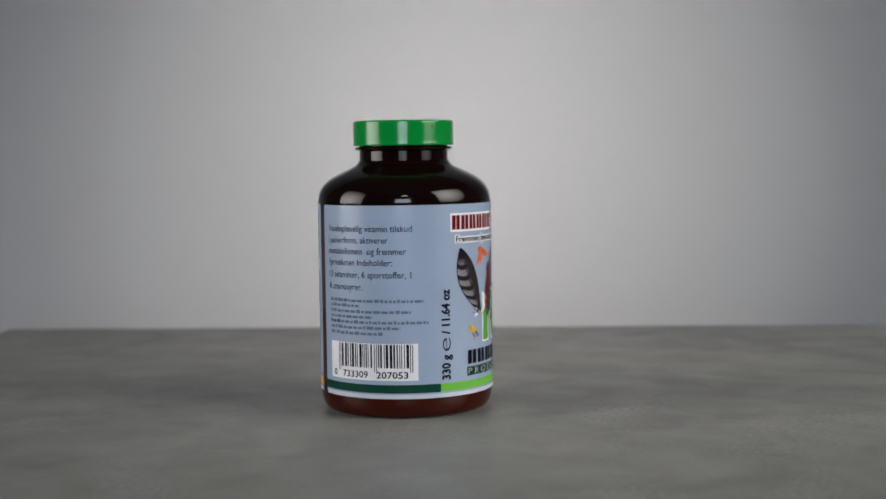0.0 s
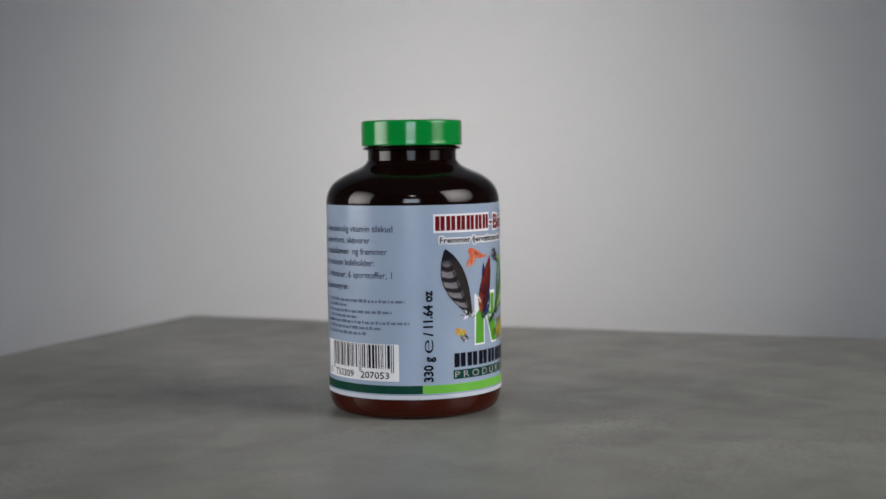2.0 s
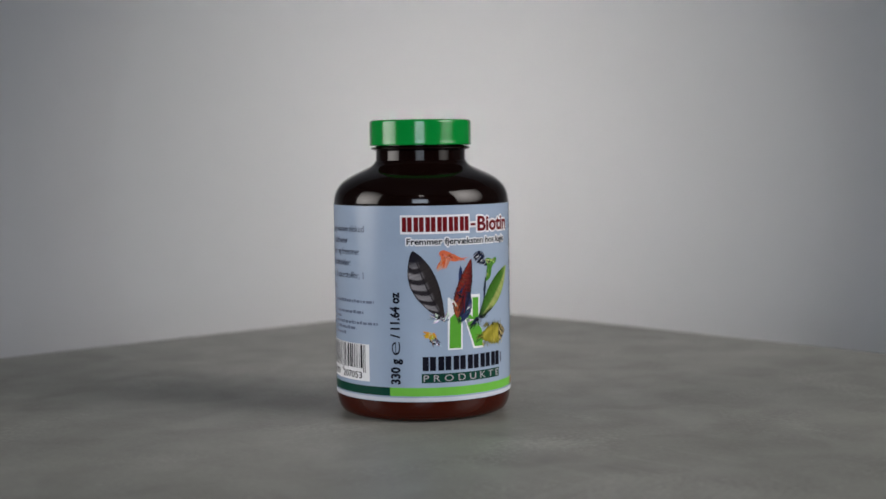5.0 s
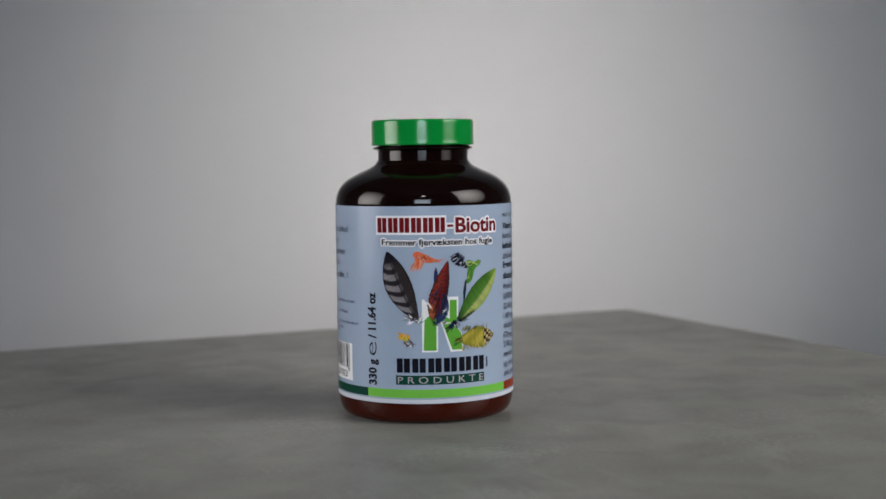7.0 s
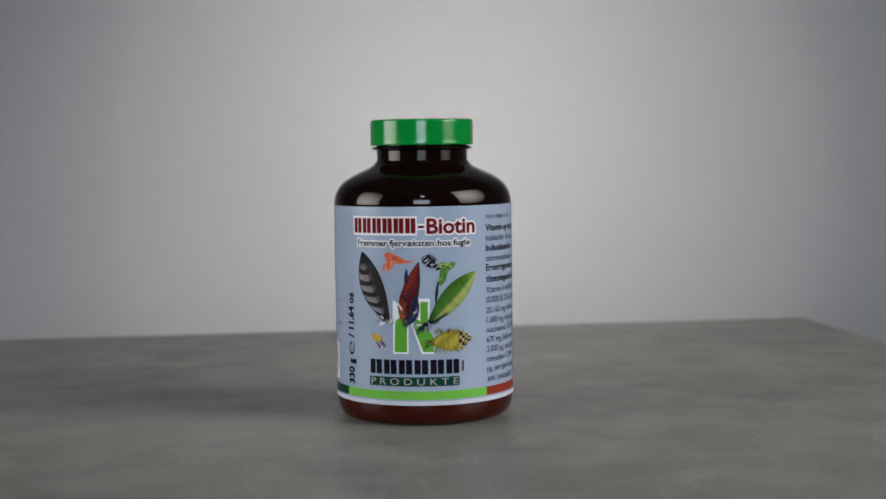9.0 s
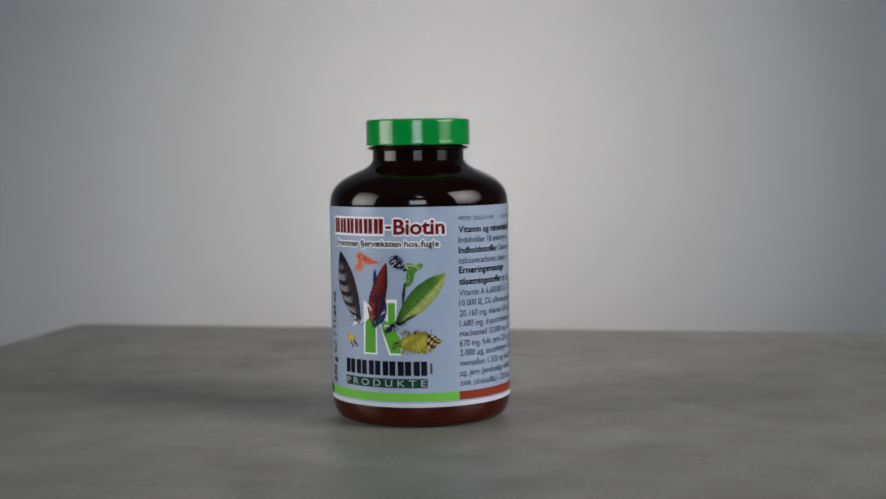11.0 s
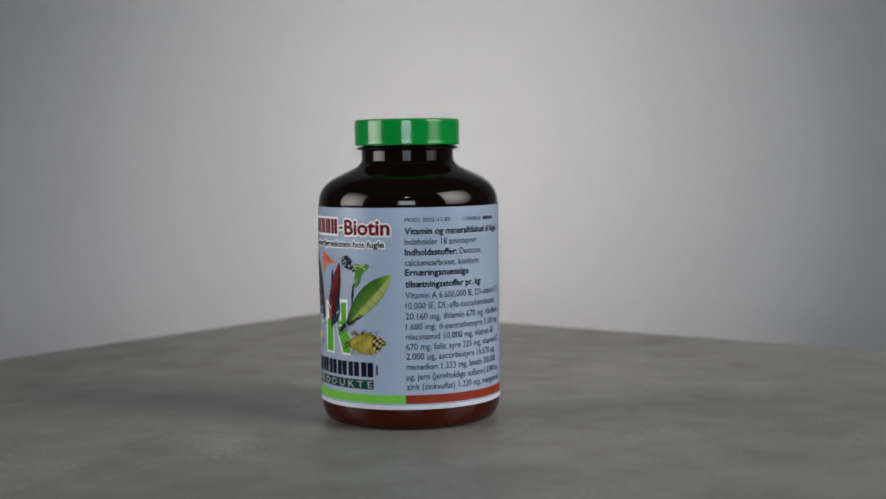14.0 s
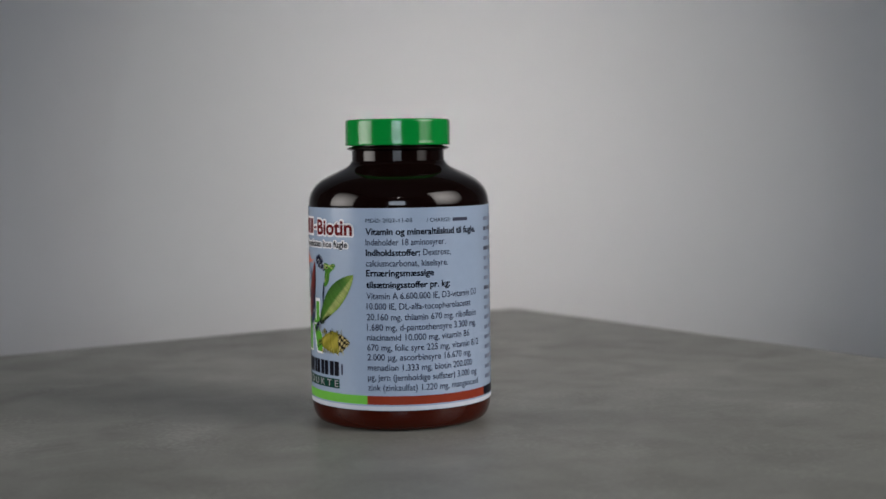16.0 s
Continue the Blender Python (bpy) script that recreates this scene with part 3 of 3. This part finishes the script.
# coral feather: solid upper web, thin tail, a fan of pale barbs below
outline([(55.6, 74.2), (57.4, 75.6), (60.2, 75.3), (65.4, 73.6), (70.2, 72.0), (75.2, 72.2), (70.0, 71.1), (65.6, 70.5), (61.2, 71.2), (57.2, 71.2), (56.8, 72.8)],
        F_CORAL, 0.15, "feather_coral")
barbs("barb", fan(311, 26, (60.0, 71.8), (3.4, 0.5), (57.4, 67.6), (4.2, 1.7), (0.5, 1.0), (PEACH, CORAL, PEACH))
      + fan(312, 12, (61.5, 73.6), (4.5, 0.9), (63.0, 71.6), (5.5, 0.8), (0.3, 0.7), (CORAL, (0.30, 0.04, 0.015), PEACH))
      + fan(313, 8, (69.0, 71.6), (2.0, 0.4), (72.0, 70.8), (2.2, 0.8), (0.2, 0.4), (PEACH, CORAL)), 0.156)

# red feather with dark edges, orange and blue-black webs at its foot
feather((69.4, 58.0), (69.7, 68.6), 0.95, 1.0, 0.0, F_NAVY, 0.160, "feather_spur", 0.55)
feather((70.0, 43.6), (76.8, 54.6), 2.0, 2.2, -0.3, F_NAVY, 0.162, "feather_navy", 0.45, 0.2, 8)
vane((67.0, 45.2), (77.3, 71.5), 4.3, 3.6, -0.3, tone_red, 0.17, "feather_red", 0.36, 0.14, 6, 56, 7)
barbs("barb", fan(321, 16, (69.0, 52.0), (3.4, 5.0), (72.4, 57.5), (2.6, 4.5), (0.3, 0.8), (SOOT, NAVY_INK, (0.10, 0.010, 0.010)))
      + fan(322, 9, (64.6, 51.0), (1.4, 2.4), (66.8, 48.4), (1.4, 1.8), (0.5, 1.1), ((0.36, 0.11, 0.04), (0.26, 0.06, 0.02), SOOT))
      + fan(323, 7, (73.8, 47.0), (1.6, 1.4), (75.8, 48.8), (1.0, 1.6), (0.4, 0.8), (NAVY_INK, (0.03, 0.10, 0.20), SOOT))
      + fan(324, 5, (64.4, 53.2), (0.6, 0.6), (66.8, 50.2), (0.5, 0.6), (0.25, 0.4), (SNOW,))
      + fan(325, 4, (76.2, 50.4), (0.4, 0.8), (73.8, 48.6), (0.5, 0.8), (0.3, 0.45), (SNOW, DOVE))
      + fan(326, 8, (68.4, 45.6), (2.2, 0.5), (68.8, 42.8), (2.6, 1.2), (0.4, 0.8), (SOOT, MOSS, NAVY_INK)), 0.20)

# small plume: blue-black flecks with white between, green head and tail, dark stem
outline([(89.2, 70.6), (92.0, 71.2), (95.2, 70.5), (98.6, 71.2), (100.3, 70.2), (97.4, 68.2), (95.2, 66.8), (93.9, 63.2), (91.0, 61.0), (89.3, 61.6), (90.6, 66.4)],
        F_GREEN, 0.150, "feather_tuft")
plume = []
r2 = random.Random(331)
for i in range(30):
    f = (i + r2.random()) / 30
    u, z = 80.8 + 8.6 * f, 74.0 - 5.8 * f
    d = 0.8 + 1.6 * math.sin(math.pi * min(1, f + 0.15))
    plume.append(((u - 1.3 * d, z - d * r2.uniform(0.5, 1.0)), (u + 1.5 * d, z + d * r2.uniform(0.3, 1.0)), r2.uniform(0.2, 0.4) if i % 5 == 1 else r2.uniform(0.6, 1.1), SNOW if i % 5 == 1 else SOOT if i % 2 else NAVY_INK))
barbs("fleck", plume + fan(332, 10, (90.0, 69.8), (1.2, 0.9), (93.0, 69.6), (1.6, 1.0), (0.5, 1.0), (STRAW, LIME, SOOT))
      + fan(333, 10, (95.4, 69.8), (2.4, 0.6), (97.6, 69.4), (2.4, 0.9), (0.4, 0.8), (MOSS, LIME))
      + fan(334, 12, (92.0, 66.6), (1.2, 1.6), (91.4, 62.2), (1.8, 1.8), (0.5, 0.9), (MOSS, LIME, (0.07, 0.22, 0.03)))
      + [((89.0, 62.6), (87.2, 53.2), 1.5, (0.02, 0.035, 0.03)), ((88.8, 60.4), (87.0, 50.8), 0.9, NAVY_INK)], 0.158)

# green feather and the dark down at its foot
vane((81.4, 43.2), (114.0, 66.6), 4.9, 4.8, 0.4, tone_green, 0.20, "feather_green", 0.54, 0.04, 9, 72, 10)
barbs("down_tuft", fan(341, 22, (81.6, 44.2), (1.6, 1.0), (79.0, 41.4), (6.2, 2.4), (0.35, 0.9), (SOOT, NAVY_INK, DOVE, SOOT))
      + fan(342, 8, (77.0, 44.6), (2.4, 1.4), (75.0, 42.6), (2.4, 2.4), (0.3, 0.6), (DOVE, NAVY_INK, SNOW))
      + fan(343, 8, (83.8, 45.2), (1.6, 0.6), (88.6, 45.0), (2.6, 1.2), (0.5, 0.9), (SOOT, (0.02, 0.045, 0.015))), 0.226)

# yellow feather with a spotted tip and loose down all round
vane((82.6, 36.2), (110.8, 37.2), 4.7, 4.9, 0.2, tone_yellow, 0.20, "feather_yellow", 0.50, 0.26, 12, 52, 8)
fuzz = []
r2 = random.Random(351)
for i in range(46):
    u = r2.uniform(85.0, 105.0)
    side = 1 if i % 2 else -1
    fuzz.append(((u, 37 + side * r2.uniform(2.6, 3.9)), (u + r2.uniform(-1.6, 2.2), 37 + side * r2.uniform(4.6, 6.4)), r2.uniform(0.2, 0.45),
                 OLIVE if i % 3 else SOOT if i % 2 else (0.45, 0.40, 0.12)))
barbs("barb", fuzz + fan(352, 10, (85.4, 36.2), (1.2, 1.2), (80.6, 35.4), (1.6, 2.4), (0.25, 0.5), (MOSS, SOOT, OLIVE)), 0.228)

# small golden feather with a dark banded foot
barbs("feather_gold", fan(361, 26, (51.8, 37.2), (2.0, 1.8), (47.2, 38.2), (2.6, 2.0), (0.8, 1.6), (AMBER_INK, (0.50, 0.36, 0.03), AMBER_INK, STRAW))
      + fan(362, 20, (51.2, 36.4), (2.4, 1.2), (54.0, 33.6), (3.0, 1.2), (0.35, 0.8), (SOOT, DOVE, (0.10, 0.075, 0.04), SNOW)), 0.16)

# ingredients panel
RIGHT = (("Vitamin og mineraltilskud til fugle.", 84.0, 197.0, 1), ("Indeholder 18 aminosyrer.", 79.5, 172.1, 0), (None, 75.0, 175.7, 0),
         ("calciumcarbonat, kiselsyre.", 70.5, 173.7, 0), ("Ernæringsmæssige", 66.3, 164.2, 1), ("tilsætningsstoffer pr. kg:", 61.3, 175.0, 1),
         ("Vitamin A 6.600.000 IE, D3-vitamin D3", 56.5, 197.3, 0), ("10.000 IE, DL-alfa-tocopherolacetat", 52.0, 191.6, 0),
         ("20.160 mg, thiamin 670 mg, riboflavin", 47.4, 197.0, 0), ("1.680 mg, d-pantothensyre 3.300 mg,", 43.0, 196.8, 0),
         ("niacinamid 10.000 mg, vitamin B6", 38.7, 190.0, 0), ("670 mg, folic syre 225 mg, vitamin B12", 34.3, 199.2, 0),
         ("2.000 µg, ascorbinsyre 16.670 mg,", 30.1, 191.5, 0), ("menadion 1.333 mg, biotin 200.000", 25.7, 192.2, 0),
         ("µg, jern (jernholdige sulfater) 3.000 mg", 21.4, 197.0, 0), ("zink (zinksulfat) 1.220 mg, manganoxid", 17.0, 198.5, 0))
for words, z, u1, bold in RIGHT:
    if words:
        lettering(words, 122.6, z, 2.75, u1, BLACK if bold else GREY, 0.024 if bold else 0.006)
lettering("Indholdsstoffer:", 122.6, 75.0, 2.75, 155.5, BLACK, 0.024)
lettering("Dextrose,", 157.5, 75.0, 2.75, 175.7, GREY, 0.003)
lettering("MDD: 2022-11-03", 122.8, 89.3, 1.7, 151.0, BLACK, 0.0)
lettering("/ CHARGE:", 160.0, 89.2, 1.7, 176.0, BLACK, 0.0)
bar(177.5, 189.5, 89.2, 90.7, GREY, 0.1, "small_print")

# last panel, seen at its edge only: plain bars for lines of print
rnd = random.Random(23)
z = 88.5
while z > 17.5:
    u = 208.5
    end = rnd.uniform(262, 280)
    tone = GREY if rnd.random() < 0.2 else FAINT
    while u < end:
        w = min(rnd.uniform(4, 12), end - u)
        bar(u, u + w, z, z + 1.7, tone, 0.10, "small_print")
        u += w + 1.4
    z -= 4.4


# ---- movement: the board and the bottle turn together ----
def motions():
    rows_board, rows_bottle = [], []
    for i in range(33):
        t = i * 0.5
        rows_board.append((t, pose(AXIS_X, 0, BOARD_Z, 0, 0, -(BOARD_START + TURN * t))))
        a = radians(BOTTLE_START + TURN * t)
        rows_bottle.append((t, pose(AXIS_X + BOTTLE_OFF * math.sin(a), BOTTLE_OFF * math.cos(a), 0, 0, 0, -TURN * t)))
    walk(board, rows_board)
    walk(bottle, rows_bottle)


motions()
